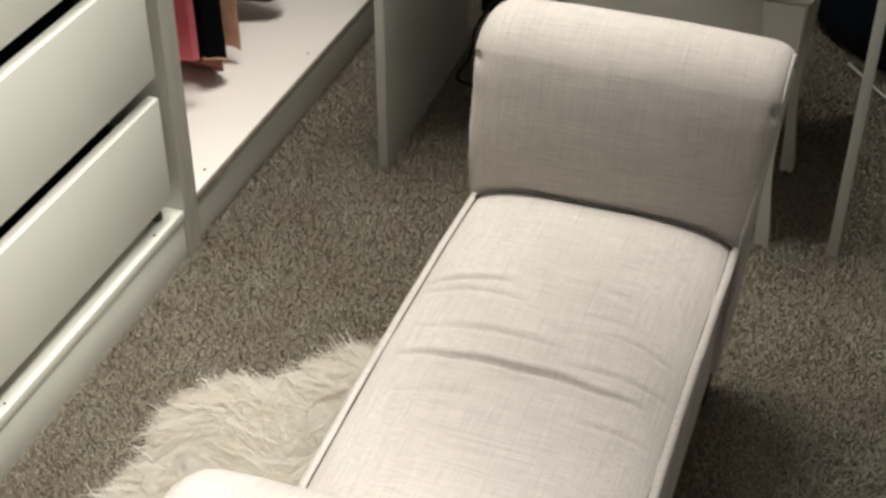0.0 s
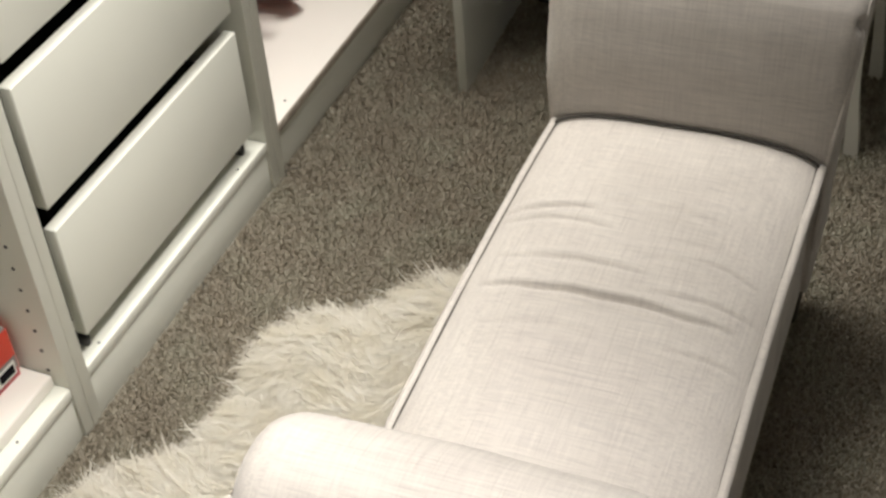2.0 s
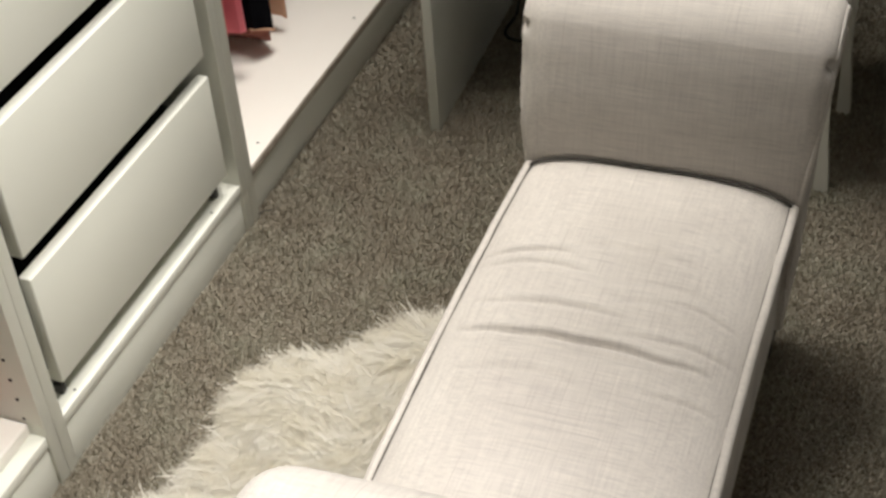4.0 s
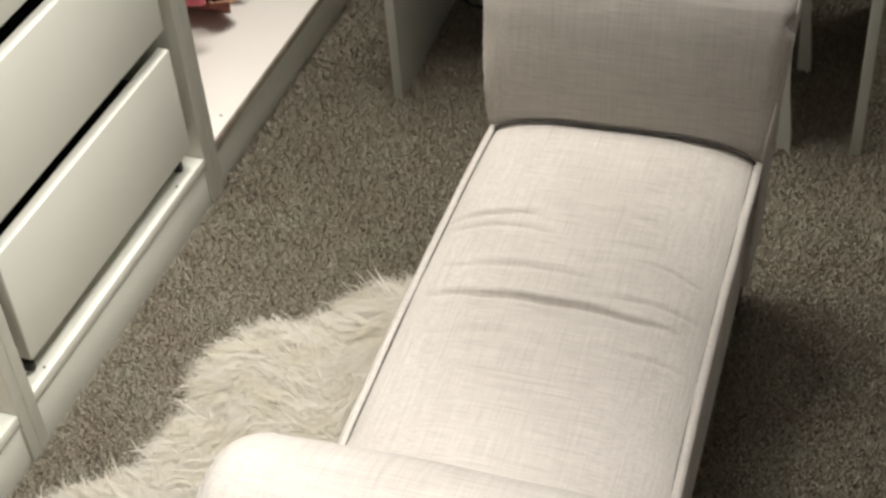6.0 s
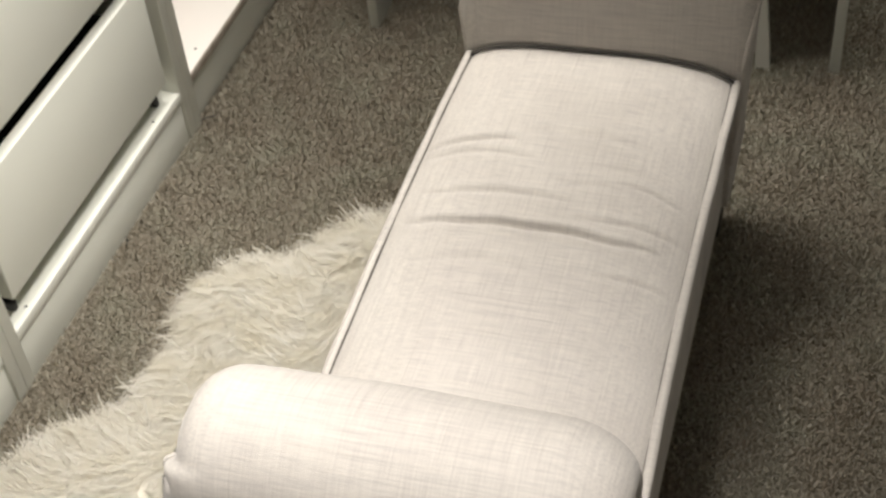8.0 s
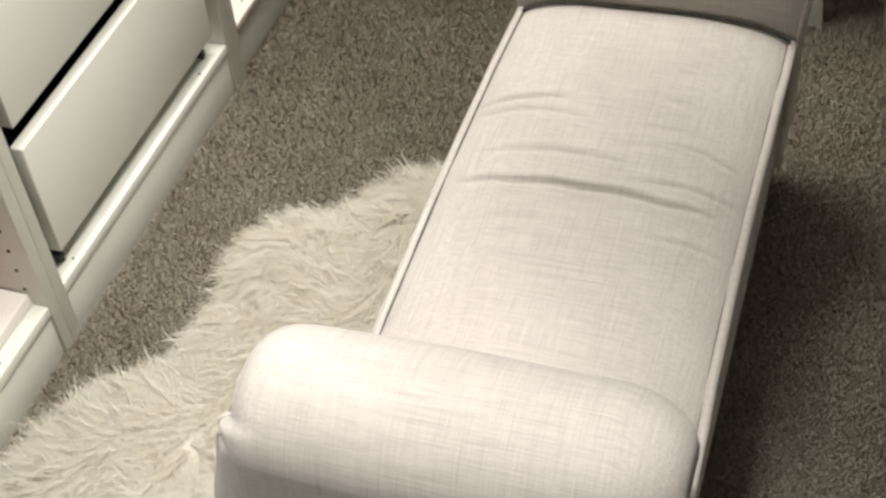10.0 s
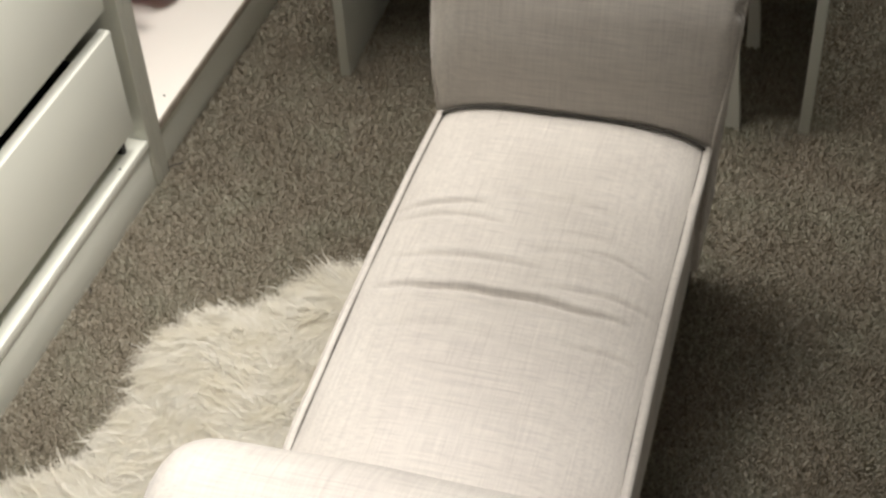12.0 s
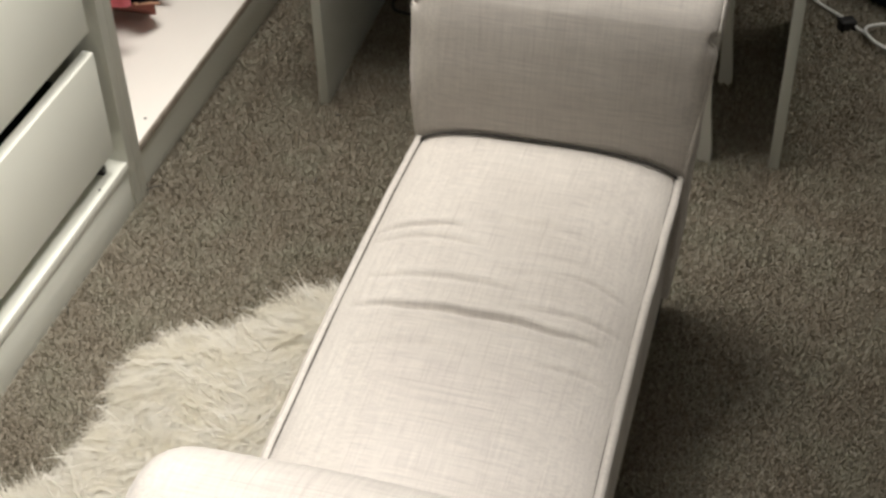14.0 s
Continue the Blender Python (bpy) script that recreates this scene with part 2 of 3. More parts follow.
# unit with the drawers
drawers, _, _ = carcass(-W, 0.0, "white wardrobe unit with slightly open stacked drawers")
part("base_shelf", box(-DEEP + 0.007, -0.0005, -W + T + 0.0005, -T - 0.0005, Z_SILL - 0.016, Z_SILL, 0.0014, 2), WHITE, drawers)
part("plinth", box(-0.022, -0.004, -W + T + 0.0005, -T - 0.0005, ZF, Z_SILL - 0.0165), WHITE, drawers)
for y in (-0.053, -0.4475):
    part("runner_stop", box(-0.044, -0.017, y - 0.005, y + 0.005, Z_SILL, Z_SILL + 0.016, 0.003, 3), BLACK, drawers, "black plastic runner stop")
XD, Y0, Y1 = -0.0039, -W + T + 0.0207, -T - 0.0207
for k in range(5):
    z = 0.1169 + 0.1938 * k
    body = part("drawer", box(XD - 0.50, XD - 0.0175, Y0 + 0.012, Y1 - 0.012, z + 0.012, z + 0.018), WHITE, drawers)
    part("drawer_front", box(XD - 0.017, XD, Y0, Y1, z - 0.004, z + 0.1592, 0.002, 3), WHITE, body)
    # black sides and back put the gap's lack of light into colour
    part("drawer_side", box(XD - 0.50, XD - 0.0175, Y0 + 0.002, Y0 + 0.0115, z + 0.012, z + 0.10), BLACK, body)
    part("drawer_side", box(XD - 0.50, XD - 0.0175, Y1 - 0.0115, Y1 - 0.002, z + 0.012, z + 0.10), BLACK, body)
    part("drawer_back", box(XD - 0.512, XD - 0.5005, Y0 + 0.002, Y1 - 0.002, z + 0.012, z + 0.10), BLACK, body)
    part("runner", box(XD - 0.50, XD - 0.03, Y1 + 0.001, -T - 0.001, z + 0.05, z + 0.066), BLACK, drawers)
    part("runner", box(XD - 0.50, XD - 0.03, -W + T + 0.001, Y0 - 0.001, z + 0.05, z + 0.066), BLACK, drawers)

    # contents coloured near-black, standing in for the shade of the unlit gap
    def heap(u, v, z=z, k=k):
        x, y = XD - 0.03 - 0.45 * u, Y0 + 0.03 + (Y1 - Y0 - 0.06) * v
        edge = min(u, 1 - u, v, 1 - v)
        return (x, y, z + 0.019 + 0.115 * ease(edge * 12) + 0.012 * noise.noise((x * 18, y * 18, k)) * ease(edge * 12))

    tagged(part("dark_contents", grid(heap, 24, 24), DARKCLOTH), "drawer contents, near-black for the unlit gap", "clothes", "clothes in the drawers")

# open unit with the hanging clothes
W2 = 1.0
hanging, ha, _ = carcass(0.0, W2, "white open wardrobe unit with clothes hanging inside")
part("base_shelf", box(-DEEP + 0.007, -0.002, T + 0.0005, W2 - T - 0.0005, Z_SHELF - 0.014, Z_SHELF, 0.0006), SHELF, hanging)
part("edge_band", box(-0.0018, 0.0, T + 0.0005, W2 - T - 0.0005, Z_SHELF - 0.014, Z_SHELF - 0.0006, 0.0004), EDGE, hanging, "brown mottled shelf edge strip")
part("plinth", box(-0.030, -0.010, T + 0.0005, W2 - T - 0.0005, ZF, Z_SHELF - 0.0145), WHITE, hanging)
part("hanging_rail", tube([(-0.29, T + 0.001 + k * (W2 - 2 * T - 0.002) / 6, 1.75) for k in range(7)], 0.0125, 12), WHITE, hanging)
holes(ha, T, 1, Z_SHELF + 0.016, 24)
# screw holes as black discs, their inner shade given by colour
for x, y in ((-0.018, 0.075), (-0.02, 0.43)):
    bm = bmesh.new()
    bmesh.ops.create_cone(bm, cap_ends=True, segments=12, radius1=0.0022, radius2=0.0018, depth=0.0008)
    bmesh.ops.translate(bm, verts=bm.verts, vec=(x, y, Z_SHELF + 0.0003))
    part("screw_hole", bm, BLACK, hanging, smooth=False)

# unit nearest the door, with a loose shelf
third, _, tb = carcass(-2 * W, -W, "white wardrobe unit with a low shelf")
part("base_shelf", box(-DEEP + 0.007, -0.0005, -2 * W + T + 0.0005, -W - T - 0.0005, Z_SILL - 0.016, Z_SILL, 0.0014, 2), WHITE, third)
part("plinth", box(-0.022, -0.004, -2 * W + T + 0.0005, -W - T - 0.0005, ZF, Z_SILL - 0.0165), WHITE, third)
part("shelf", box(-DEEP + 0.008, -0.020, -2 * W + T + 0.001, -W - T - 0.0015, Z_SILL + 0.0003, Z_SILL + 0.0185, 0.003, 3), SHELF, third)
holes(tb, -W - T, -1, 0.1032, 24)
# more screw holes, the shade in them drawn as black discs
for y, x in ((-W - 0.11, -0.012), (-0.44, -0.010), (-0.085, -0.010)):
    bm = bmesh.new()
    bmesh.ops.create_cone(bm, cap_ends=True, segments=12, radius1=0.0019, radius2=0.0016, depth=0.0008)
    bmesh.ops.translate(bm, verts=bm.verts, vec=(x, y, Z_SILL + 0.0003))
    part("screw_hole", bm, BLACK, third if y < -W else drawers, smooth=False)

# red boxed game on the low shelf
carton = tagged(holder("carton", pose(-0.056, -W - T - 0.012, Z_SILL + 0.0186, 0, 0, -4)), "red printed cardboard box on the white shelf", "box")
part("tray", box(-0.30, 0, -0.26, 0, 0, 0.012, 0.0012), CRIMSON, carton, "crimson base edge")
part("lid", box(-0.3012, 0.0012, -0.2612, 0.0012, 0.0122, 0.074, 0.0015), RED, carton)
part("lid_print", box(-0.300, 0.0, -0.260, 0.0, 0.0742, 0.0750, 0.0002), GREYCARD, carton, "dark grey printed top")
part("band", box(0.0014, 0.0020, -0.26, -0.001, 0.016, 0.034, 0.0002), GREYCARD, carton, "grey printed band")
part("label_frame", box(0.0022, 0.0027, -0.058, -0.006, 0.010, 0.030, 0.0002), PALE, carton, "white label frame")
part("label_panel", box(0.0029, 0.0033, -0.034, -0.009, 0.0135, 0.0265, 0.0002), DARKCLOTH, carton, "black label panel")

# ---- hanging garments ----


def garment(label, mat, y, thick, x0, x1, hem, lean=0.0, slope=0.0, seed=0, trim=None, lining=None):
    """A garment hanging edge-on: a flattened, rippling loop that falls from the rail to its hem."""
    top = 1.68
    t = tagged(holder("garment", pose(0, 0, 0)), label, "clothes", "clothes on the rail")

    def fn(u, v):
        a = v * math.tau
        x = (x0 + x1) / 2 + math.cos(a) * abs(math.cos(a)) ** -0.3 * (x0 - x1) / 2 if abs(math.cos(a)) > 1e-3 else (x0 + x1) / 2
        fold = 0.35 * math.sin(a * 5 + seed) + 0.25 * math.sin(a * 9 + 2 * seed)
        w = thick / 2 * (1 - 0.55 * u)
        yy = y + lean * (1 - u) + math.sin(a) * w * (1 + fold * (1 - 0.6 * u))
        narrow = 1 - 0.35 * ease((u - 0.7) / 0.3)
        xx = (x0 + x1) / 2 + (x - (x0 + x1) / 2) * narrow + 0.004 * math.sin(7 * u + seed)
        z = hem + slope * (yy - y) + 0.006 * math.sin(a * 3 + seed) * (1 - u) + (top - hem) * u
        return (xx, yy, z)

    part("cloth", grid(fn, 26, 40, closed=True, caps=True), mat, t)
    if trim:
        part("trim", tube([Vector(fn(0.0, k / 24)) + Vector((0.001, 0, 0.002)) for k in range(25)], 0.0022, 6), trim, t, "pale hem edge")
    if lining:
        def under(u, v):
            x, yy, z = fn(0.25 * u, v)
            return (x - 0.004 - 0.010 * (1 - u), y + 0.010 + (yy - y) * 0.96, z - 0.024 * (1 - u) - 0.30 * (yy - y) * (1 - u))
        part("lining", grid(under, 8, 40, closed=True, caps=True), lining, t, "rust red lining below the hem")
    part("hanger", tube(smooth_line([(-0.29, y, 1.765), (-0.275, y, 1.78), (-0.29, y, 1.74), (-0.29, y, 1.69), (-0.44, y, 1.64), (-0.14, y, 1.64), (-0.29, y, 1.69)], 4), 0.003, 6), BLACK, t)
    return t


garment("rose pink garment hanging with a loose hem", CORAL, 0.176, 0.040, -0.105, -0.46, 0.182, seed=1)
garment("bright pink garment hanging beside black cloth", PINK, 0.222, 0.036, -0.100, -0.47, 0.166, seed=2)
garment("long black garment hanging in the wardrobe", JET, 0.296, 0.092, -0.096, -0.48, 0.128, slope=-0.30, seed=3, trim=TAN, lining=RUST)
garment("tan garment hanging in the wardrobe", TAN, 0.360, 0.022, -0.100, -0.46, 0.116, seed=4)
garment("rose garment hanging in the wardrobe", CORAL, 0.430, 0.045, -0.125, -0.45, 0.186, seed=5)
garment("maroon garment hanging low above the shelf", MAROON, 0.520, 0.085, -0.106, -0.46, 0.130, seed=6)

# ---- desk ----
desk = tagged(holder("desk", pose(0.1744, 0.2882, 0, 0, 0, 2.2)), "white desk with flat panel legs", "desk")
TH, DW, DD = 0.0150, 0.678, 0.40
part("leg_panel", box(0.004 - TH, 0.004, 0, DD, ZF, 0.715), DESK, desk)
part("leg_panel", box(DW, DW + TH, 0, DD, ZF, 0.715), DESK, desk)
part("desktop", box(-TH - 0.012, DW + TH + 0.012, -0.012, DD + 0.012, 0.7155, 0.75, 0.002), DESK, desk)
part("back_panel", box(0.0045, DW - 0.0005, DD - 0.014, DD - 0.001, 0.38, 0.7150), DESK, desk)

# ---- stool ----
stool = tagged(holder("stool", pose(0.757, 0.303, 0, 0, 0, 2.2)), "white painted stool with curved legs under the desk", "stool")
SW, SD, SH = 0.36, 0.212, 0.396


def sabre(x, y, sx, sy):
    """A leg that curves in at the knee and flares at the foot."""
    def fn(u, v):
        z = ZF + (SH - 0.002 - ZF) * u
        out = 0.004 * bell(u, 0.14) - 0.008 * bell(u - 0.42, 0.28) + 0.001
        half = 0.0085 + 0.002 * bell(u, 0.16) + 0.018 * ease((u - 0.45) / 0.55) - 0.0015 * bell(u - 0.32, 0.2)
        c, s = math.cos(v * math.tau + math.pi / 4), math.sin(v * math.tau + math.pi / 4)
        q = 1 / max(abs(c), abs(s))
        return (x + sx * (out - max(half - 0.0085, 0)) + half * c * q, y + sy * 0.035 * u ** 1.5 + half * 0.9 * s * q, z)
    return grid(fn, 22, 16, closed=True, caps=True)


for x, sx in ((0.0, 1), (-SW, -1)):
    for y in (0.0105, SD):
        part("leg", sabre(x + (0.007 if y > 0.1 else 0), y, sx, 1 if y > 0.1 else 0), STOOL, stool)
for y in (0.0, SD + 0.018):
    part("apron", box(-SW + 0.01, -0.018, y, y + 0.014, 0.275, SH - 0.0005), STOOL, stool)
for x in (-0.018, -SW + 0.004):
    def side(u, v, x=x):
        y = 0.012 + (SD + 0.012) * u
        low = 0.17 + 0.09 * math.sin(math.pi * u) ** 0.6
        return (x, y, low + (SH - 0.001 - low) * v)
    bm = grid(side, 20, 4)
    bmesh.ops.solidify(bm, geom=bm.faces[:], thickness=0.014)
    part("side_apron", bm, STOOL, stool)
part("seat", box(-SW - 0.018, 0.018, -0.018, SD + 0.055, SH, SH + 0.022, 0.008, 4), STOOL, stool)
part("cushion", box(-SW - 0.008, 0.008, -0.008, SD + 0.045, SH + 0.0225, SH + 0.065, 0.018, 5), LINEN, stool)

# ---- bench ----
bench = tagged(holder("bench", pose(0.6280, -0.150, 0, 0, 0, 1.6)), "cream linen upholstered bench with rolled arms", "bench")
A, LONG, Z_B, Z_S = 0.150, 0.583, 0.135, 0.318
HALF, ROLL, ZR = 0.167, 0.062, 0.459


def folds(x, y):
    """Creases pulled across the seat."""
    z = 0.0
    for x0, x1, ya, bow, tilt, deep, wide in (
        (-0.136, 0.118, -0.292, 0.005, 0.00, 0.0027, 0.0054),
        (-0.146, -0.052, -0.169, 0.005, 0.20, 0.0018, 0.0050),
        (-0.142, -0.028, -0.188, 0.005, 0.05, 0.0012, 0.0050),
        (-0.132, 0.024, -0.245, 0.004, 0.04, 0.0014, 0.0055),
        (0.012, 0.090, -0.189, 0.003, 0.00, 0.0005, 0.0055),
        (0.056, 0.134, -0.216, 0.004, -0.22, 0.0010, 0.0046),
        (0.024, 0.142, -0.267, 0.004, -0.06, 0.0011, 0.0050),
        (-0.016, 0.100, -0.217, 0.003, -0.04, 0.0006, 0.0060),
        (0.060, 0.138, -0.338, 0.003, -0.02, 0.0010, 0.0050),
        (-0.050, 0.090, -0.150, 0.010, -0.05, 0.0007, 0.0070),
        (-0.120, 0.000, -0.345, 0.008, 0.05, 0.0007, 0.0070),
        (-0.060, 0.120, -0.440, 0.012, -0.06, 0.0005, 0.0080),
    ):
        m = (x - x0) / (x1 - x0)
        if 0 < m < 1:
            fade = math.sin(math.pi * m) ** 0.45
            d = y - (ya + bow * math.sin(math.pi * m) + tilt * (m - 0.5) * (x1 - x0))
            d += 0.003 * noise.noise((x * 30, ya * 50, 1))
            z += deep * fade * 2.0 * (bell(d - wide * 1.2, wide * 1.4) * 0.9 - bell(d, wide * 0.7) + 0.3 * bell(d + wide * 1.6, wide))
    return z


def sway(y):
    """The seat's edges bow a little to one side half-way along."""
    return -0.0045 * math.sin(math.pi * min(max(-y / LONG, 0.0), 1.0))


def seat_top(u, v):
    s = -1 + 2 * u
    s = math.copysign(1 - (1 - abs(s)) ** 1.5, s)
    y = 0.018 - (LONG + 0.036) * v
    pinch = 1 - 0.012 * bell(y - 0.0, 0.05)
    x = A * s * pinch + sway(y)
    rise = 0.027 * (1 - abs(s) ** 3.2) ** 0.62
    dip = -0.010 * bell(y - 0.018, 0.016) - 0.010 * bell(y + LONG + 0.018, 0.016)
    soft = 0.0012 * noise.noise((x * 14, y * 9, 0)) * (1 - s ** 4)
    return (x, y, Z_S - 0.003 + rise + dip + soft + folds(x, y))


part("seat_cushion", grid(seat_top, 110, 430), LINEN, bench)
part("seat_base", box(-A - 0.0015, A - 0.0060, -LONG - 0.146, 0.010, Z_B, Z_S - 0.0035, 0.003, 2), LINEN, bench)
for s in (-1, 1):
    line = [(s * (A + 0.0010 - 0.001 * bell(y / 0.05, 1) + 0.0012 * noise.noise((y * 16, s, 0))) + sway(y), y, Z_S - 0.001 + 0.0012 * noise.noise((y * 13, s, 5))) for y in np.linspace(0.004, -LONG - 0.146, 110)]
    part("piping", tube(line, 0.0052, 10), LINEN, bench)
    # dark cord puts the shade of the groove beside the piping into colour
    cord = [(p[0] - s * 0.0046, p[1], p[2] + 0.0030) for p in line if p[1] > -LONG]
    part("seam", tube(cord, 0.0017 if s < 0 else 0.0006, 6), SEAM, bench, "dark line for the shaded seam groove")


def crown(s):
    return 0.027 * max(0.0, 1 - abs(s) ** 3.2) ** 0.62


# dark cords draw the shaded groove where seat meets arms
for y in (-0.0025, -LONG + 0.0025):
    line = [(A * q, y, Z_S - 0.0016 + crown(q)) for q in np.linspace(-1, 1, 60)]
    part("seam", tube(line, 0.0017, 6), SEAM, bench, "dark line for the shaded seam groove")


def arm_profile():
    """The rolled arm from the inner foot, up and over the roll, to the outer foot: across the bench's length and up."""
    pts = [(0.0, Z_B), (0.0, 0.20), (0.0, 0.29), (0.002, 0.33), (0.006, 0.37), (0.012, 0.41), (0.020, 0.44), (0.0265, 0.462)]
    for k in range(0, 25):
        a = math.pi - 0.45 - k / 24 * (math.pi - 0.45)
        pts.append((0.092 + ROLL * math.cos(a), ZR + ROLL * math.sin(a)))
    pts += [(0.155, 0.42), (0.155, 0.36), (0.153, 0.25), (0.150, Z_B)]
    return smooth_line([(p[0], p[1], 0) for p in pts], 3)


PROFILE = arm_profile()


def arm(far):
    s = 1 if far else -1
    n = len(PROFILE)

    def fn(u, v):
        k = min(int(round(v * n)), n - 1) % n
        p = PROFILE[k]
        q = -1 + 2 * u
        q = math.copysign(1 - (1 - abs(q)) ** 1.7, q)
        start, depth = ((0.76, 0.034) if q < 0 else (0.86, 0.012)) if far else ((0.80, 0.025) if q < 0 else (0.64, 0.034))
        rim = max(0.0, (abs(q) - start) / (1 - start))
        inset = depth * (1 - math.sqrt(max(0.0, 1 - rim * rim)))
        core = Vector((0.092, min(p[1], ZR), 0))
        d = (core - p).normalized() if (core - p).length > 1e-6 else Vector((0, 0, 0))
        w = 0.25 + 0.75 * ease((p[1] - 0.36) / 0.08)
        z0 = p[1]
        p = p + d * inset * w
        swell = 0.005 * (1 - q * q) * (0.2 + 0.8 * ease((z0 - 0.29) / 0.10))
        p = p - d * (swell + 0.0012 * noise.noise((q * 2, p[0] * 20 + (5 if far else 0), p[1] * 14)))
        # narrow where it meets the seat frame, full at the roll, gathered into a pleat at each end
        half = A + 0.001 + (HALF - A - 0.001) * ease((z0 - 0.29) / 0.19) + 0.003 * ease((z0 - 0.235) / 0.02)
        pleat = (0.012 if far and q > 0 else 0.008) * bell(rim - 1, 0.25) * (bell(z0 - 0.478, 0.006) if p[0] < 0.092 else bell(z0 - 0.470, 0.006))
        slump = (0.010 * ease((0.497 - z0) / 0.012) + 0.021 * ease((0.487 - z0) / 0.11)) * ease((p[0] - 0.06) / 0.06) * ease((z0 - 0.2) / 0.08) if q < 0 else 0
        half -= 0.006 if not far and q > 0 else 0.0
        x = q * (half - pleat + slump)
        y = p[0] if far else -LONG - p[0]
        return (x, y, p[1] - (0 if far else 0.006 * ease((z0 - 0.3) / 0.1)))

    bm = grid(fn, 64, n, closed=True, caps=True)
    a = part("arm", bm, LINEN, bench, angle=70)
    for e in (-1, 1) if far else (-1,):
        rim = [fn(0.0 if e < 0 else 1.0, k / n) for k in range(3, n - 3)]
        part("arm_piping", tube([Vector(r) - Vector((e * 0.0005, 0, 0)) for r in rim], 0.0030, 6), LINEN, a)
    return a


arm(True)
arm(False)
for x in (-A + 0.03, A - 0.03):
    for y in (0.10, -LONG - 0.10):
        part("leg", tube([(x, y, Z_B), (x, y, 0.05), (x, y, ZF)], 0.022, 12, lambda u: 1 - 0.35 * u), LEG, bench, "dark wooden tapered leg")

# ---- clutter beyond the desk ----


def bag(u, v):
    a, t = v * math.tau, u
    r = 0.16 * (0.95 + 0.09 * math.sin(3 * a + 1) + 0.05 * math.sin(5 * a)) * (1 - 0.35 * t ** 3) * min(1, 0.86 + 2 * t)
    return (2.1 * r * math.cos(a), r * math.sin(a), 0.36 * t + 0.012 * math.sin(4 * a) * t)


tagged(part("bag", grid(bag, 18, 40, closed=True, caps=True), NAVY), "soft black bag on the carpet beyond the desk", "bag").matrix_world = pose(0.97, 0.955, ZF, 0, 0, -38)
unit = tagged(part("power_box", box(-0.07, 0.07, -0.03, 0.03, 0, 0.09, 0.006, 3), NAVY), "dark blue plastic power box on the carpet", "power box")
unit.matrix_world = pose(0.205, 0.86, ZF, 0, 0, 12)
wire = [(0.250, 0.50, 0.16), (0.240, 0.50, 0.118), (0.234, 0.50, 0.09), (0.217, 0.50, 0.062), (0.215, 0.50, 0.050), (0.226, 0.50, 0.043), (0.262, 0.505, 0.036), (0.33, 0.52, 0.01), (0.40, 0.56, 0.003)]
wire = [(0.36, 0.62, 0.30), (0.30, 0.55, 0.24)] + wire
tagged(part("cable", tube(smooth_line(wire, 6), 0.0027, 8), BLACK), "black mains cable hanging in a loop", "cable")
white = [(0.80, 0.86, 0.003), (0.87, 0.775, 0.003), (0.915, 0.735, 0.004), (0.95, 0.70, 0.005), (0.985, 0.665, 0.005), (1.04, 0.66, 0.006), (1.05, 0.71, 0.007),
         (1.0, 0.725, 0.010), (0.955, 0.70, 0.011), (0.985, 0.655, 0.010), (1.05, 0.64, 0.009), (1.09, 0.70, 0.006), (1.10, 0.80, 0.004)]
tagged(part("cable", tube(smooth_line(white, 8), 0.0027, 8), CABLE), "white charging cable coiled on the carpet", "cable")
plug = tagged(holder("plug", pose(0.925, 0.715, ZF, 0, 0, 30)), "small black plug lying on the carpet", "plug")
part("plug_body", box(-0.014, 0.014, -0.011, 0.011, 0.0, 0.022, 0.005, 3), BLACK, plug)
for x in (-0.006, 0.006):
    part("prong", box(x - 0.0015, x + 0.0015, 0.0112, 0.024, 0.009, 0.012, 0.0004), BLACK, plug)

for x, y, a, size in ((0.008, 0.022, 40, 0.012), (0.206, 0.258, 10, 0.004), (0.228, 0.100, 80, 0.004), (0.006, -0.240, 120, 0.007)):
    c, q = math.cos(radians(a)) * size, math.sin(radians(a)) * size
    fluff = smooth_line([(x - c, y - q, 0.002), (x - 0.3 * c + 0.3 * q, y, 0.0045), (x + 0.4 * c, y + 0.5 * q, 0.003), (x + c, y + q, 0.0045)], 4)
    tagged(part("lint", tube(fluff, 0.0008, 6), BLACK), "dark scrap of thread lying on the carpet", "lint", "scraps of thread")

# ---- sheepskin rug ----
LOBES = ((0.272, -0.343, 0.126, 0.117), (0.250, -0.460, 0.102, 0.090), (0.395, -0.240, 0.135, 0.122), (0.292, -0.485, 0.112, 0.105), (0.264, -0.720, 0.237, 0.257), (0.50, -0.55, 0.20, 0.36))


def rug_depth(x, y):
    """How far inside the skin's outline a place lies; below zero outside."""
    d = max(1 - math.hypot((x - cx) / rx, (y - cy) / ry) for cx, cy, rx, ry in LOBES)
    return d * 0.13 + 0.007 * noise.noise((x * 17, y * 17, 3))


rng = np.random.default_rng(4)
rug = tagged(holder("sheepskin_rug", pose(0, 0, ZF)), "cream long-haired sheepskin rug lying on the carpet", "rug")


def rug_base():
    step, bm, made = 0.010, bmesh.new(), {}
    for i in range(0, 76):
        for j in range(0, 110):
            x, y = -0.02 + i * step, -1.02 + j * step
            if rug_depth(x, y) > 0.008:
                made[i, j] = bm.verts.new((x, y, 0.004 + 0.016 * ease(rug_depth(x, y) / 0.05)))
    for (i, j) in list(made):
        q = [made.get(k) for k in ((i, j), (i + 1, j), (i + 1, j + 1), (i, j + 1))]
        if all(q):
            bm.faces.new(q)
    return bm


part("hide", rug_base(), HIDE, rug)


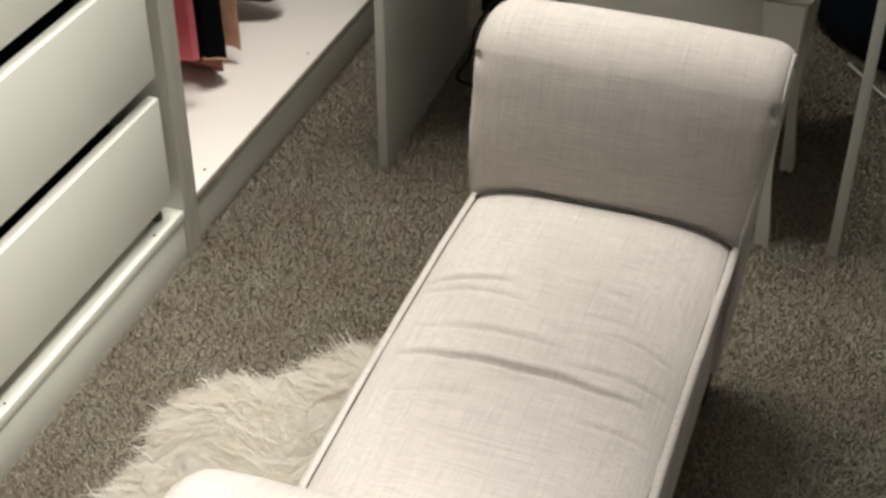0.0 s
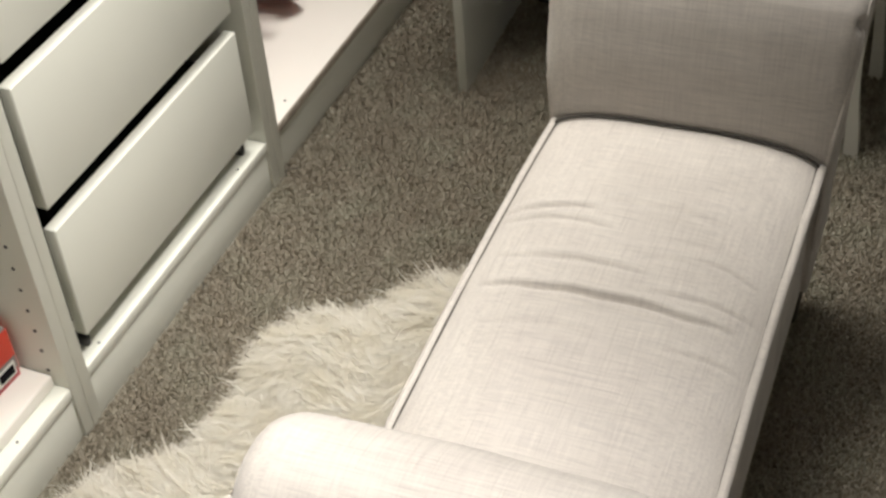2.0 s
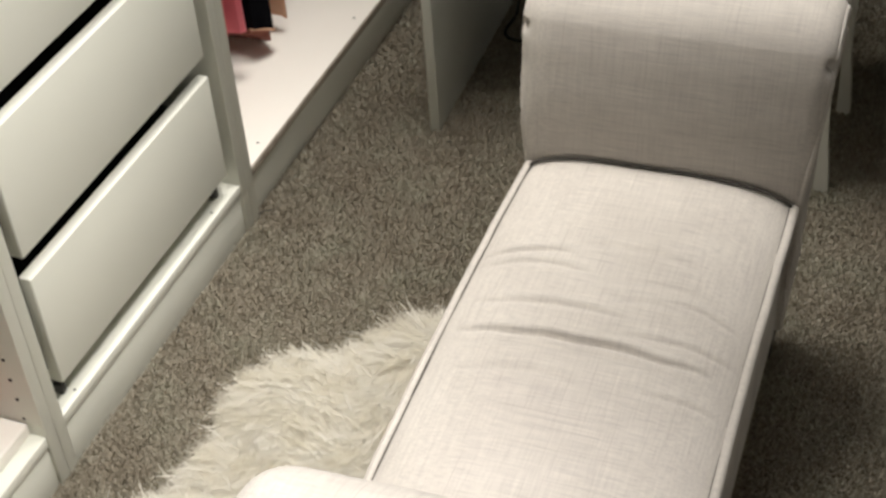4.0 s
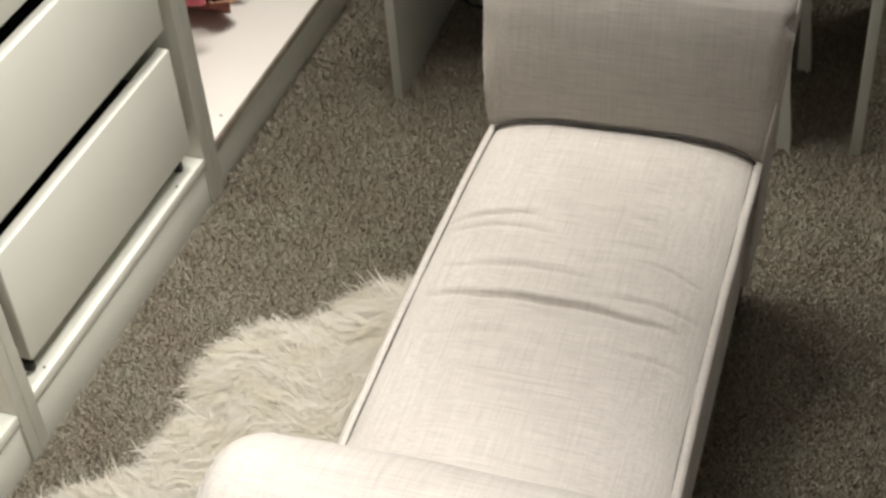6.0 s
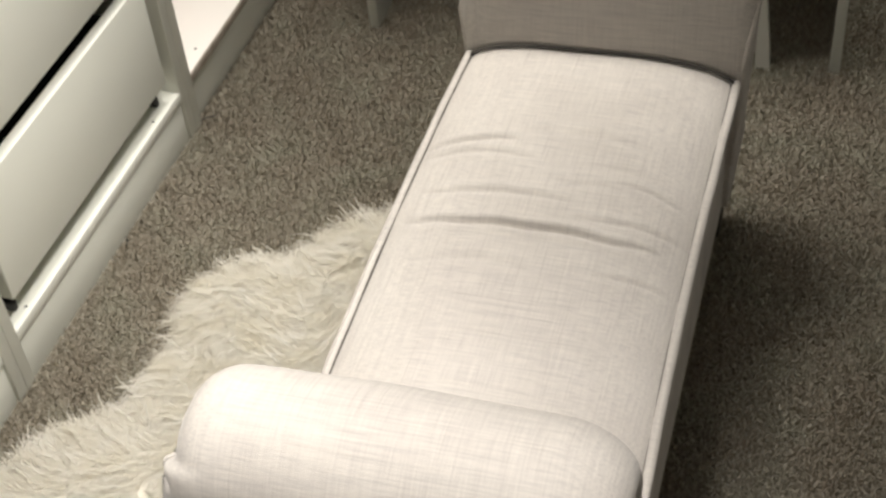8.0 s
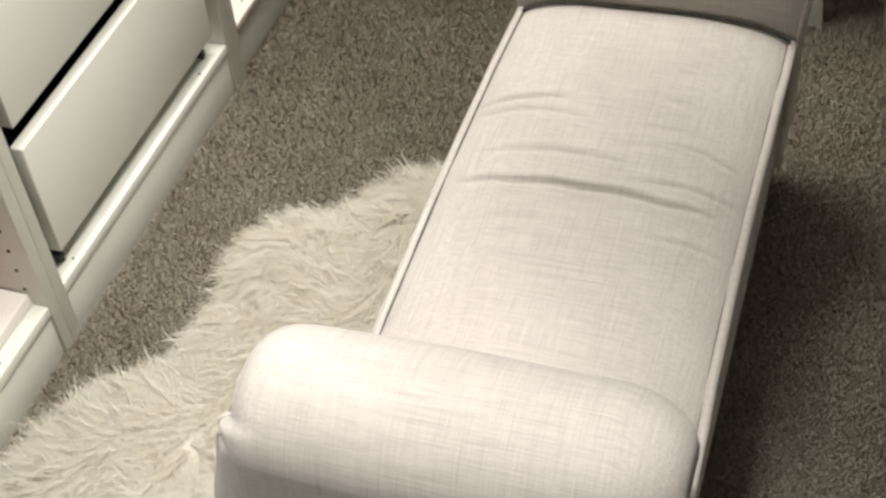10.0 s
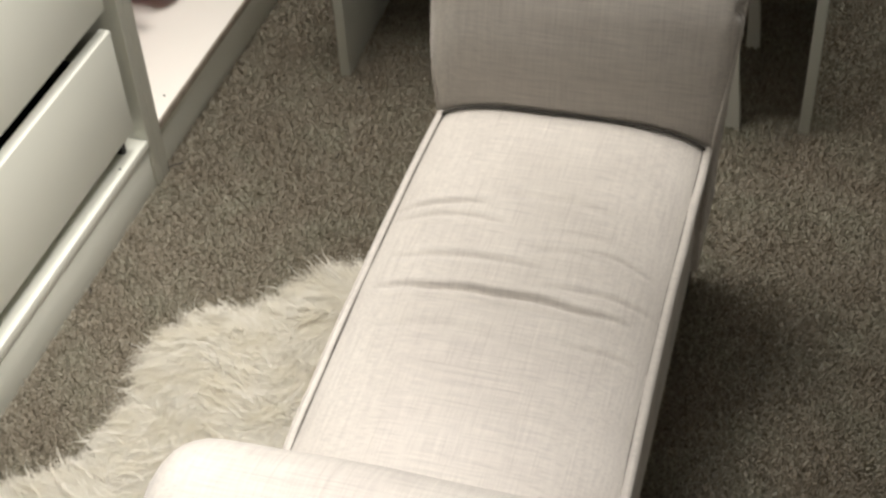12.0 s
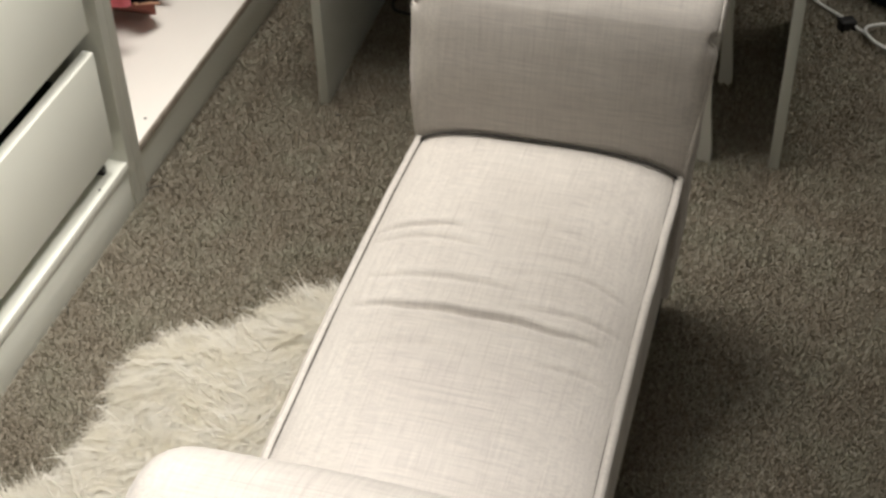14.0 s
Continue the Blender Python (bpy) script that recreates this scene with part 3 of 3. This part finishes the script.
def fur(count, fat=1.0, long=1.0, lift=1.0):
    verts, faces = [], []
    made = 0
    while made < count:
        x, y = rng.uniform(-0.01, 0.60), rng.uniform(-0.98, -0.08)
        if x > 0.52 and y > -0.62:
            continue
        d = rug_depth(x, y)
        if d < 0.004:
            continue
        e = 0.004
        out = Vector((rug_depth(x - e, y) - rug_depth(x + e, y), rug_depth(x, y - e) - rug_depth(x, y + e), 0))
        out = out.normalized() if out.length > 1e-6 else Vector((0, 0, 0))
        # locks: places in the same cell share their lean
        cx, cy = x * 60 + 0.8 * noise.noise((x * 25, y * 25, 0)), y * 60 + 0.8 * noise.noise((x * 25, y * 25, 9))
        a = 5.0 * noise.noise((x * 9, y * 9, 7)) + 2.0 * noise.noise((math.floor(cx) * 3.7, math.floor(cy) * 2.9, 2)) - 2.0
        way = Vector((math.cos(a), math.sin(a), 0)) * 0.9 + out * (1.1 * bell(d, 0.03) + 0.1) + Vector((rng.normal(0, 0.29), rng.normal(0, 0.29), 0))
        way.normalize()
        size = long * rng.uniform(0.026, 0.048) * (0.8 + 0.4 * bell(d, 0.03)) * (0.6 if d < 0.012 else 1)
        rise = lift * rng.uniform(0.5, 1.35) * (0.55 if d < 0.015 else 1)
        base = Vector((x, y, 0.004 + 0.014 * ease(d / 0.05)))
        side = Vector((-way.y, way.x, 0)) * rng.uniform(0.0003, 0.0006) * fat
        curl = Vector((-way.y, way.x, 0)) * rng.normal(0, 0.30 * fat ** 0.5)
        k = len(verts)
        for t, w in ((0, 1.0), (0.38, 1.0), (0.72, 0.7)):
            p = base + (way + curl * t * t) * size * t + Vector((0, 0, size * rise * (t - 0.62 * t * t)))
            verts += [p - side * w, p + side * w]
        verts.append(base + (way + curl) * size + Vector((0, 0, size * rise * 0.38)))
        faces += [(k, k + 1, k + 3, k + 2), (k + 2, k + 3, k + 5, k + 4), (k + 4, k + 5, k + 6)]
        made += 1
    me = bpy.data.meshes.new("wool")
    me.from_pydata([tuple(v) for v in verts], [], faces)
    me.materials.append(FUR)
    ob = new("wool", me)
    ob.parent = rug
    tagged(ob, "long cream wool locks", kind="stuff")


fur(190000, 0.62, 1.0, 0.85)
fur(7000, 1.7, 1.2, 1.15)

# ---- carpet pile ----


def carpet_pile(x0, x1, y0, y1, step):
    nx, ny = int((x1 - x0) / step), int((y1 - y0) / step)
    gx, gy = np.meshgrid(np.arange(nx), np.arange(ny))
    n = gx.size
    x = x0 + (gx.ravel() + rng.uniform(-0.45, 0.45, n)) * step
    y = y0 + (gy.ravel() + rng.uniform(-0.45, 0.45, n)) * step
    keep = ~((x < -0.011) & (y > 0.0)) & ~((x < -0.001) & (y <= 0.02))
    x, y = x[keep], y[keep]
    n = len(x)
    turn, lean, way = rng.uniform(0, math.tau, n), rng.uniform(0.0, 0.0036, n), rng.uniform(0, math.tau, n)
    tall, r = rng.uniform(0.0050, 0.0064, n), rng.uniform(0.0017, 0.0026, n) * step / 0.0032
    co = np.zeros((n, 6, 3))
    for k in range(3):
        a = turn + k * math.tau / 3
        co[:, k] = np.stack([x + r * np.cos(a), y + r * np.sin(a), np.full(n, ZF)], 1)
        a = a + 0.7
        co[:, 3 + k] = np.stack([x + lean * np.cos(way) + 0.62 * r * np.cos(a), y + lean * np.sin(way) + 0.62 * r * np.sin(a), ZF + tall + 0.001 * np.cos(a - way)], 1)
    base = (np.arange(n) * 6)[:, None]
    quads = np.concatenate([base + np.array([[k, (k + 1) % 3, 3 + (k + 1) % 3, 3 + k]]) for k in range(3)])
    tops = base + np.array([[3, 4, 5]])
    me = bpy.data.meshes.new("carpet_pile")
    me.from_pydata(co.reshape(-1, 3).tolist(), [], quads.tolist() + tops.tolist())
    me.materials.append(PILE)
    tagged(new("carpet_pile", me), "greige twisted carpet tufts", "carpet", kind="stuff")


carpet_pile(-0.03, 0.50, -0.62, 0.36, 0.0023)
carpet_pile(0.50, 1.08, -0.62, 0.36, 0.0028)
carpet_pile(-0.03, 1.08, 0.36, 0.90, 0.0036)
carpet_pile(1.08, 1.30, -0.62, 0.90, 0.0055)
carpet_pile(-0.03, 1.30, 0.90, 1.25, 0.0055)
carpet_pile(-0.03, 0.30, -0.80, -0.62, 0.0050)
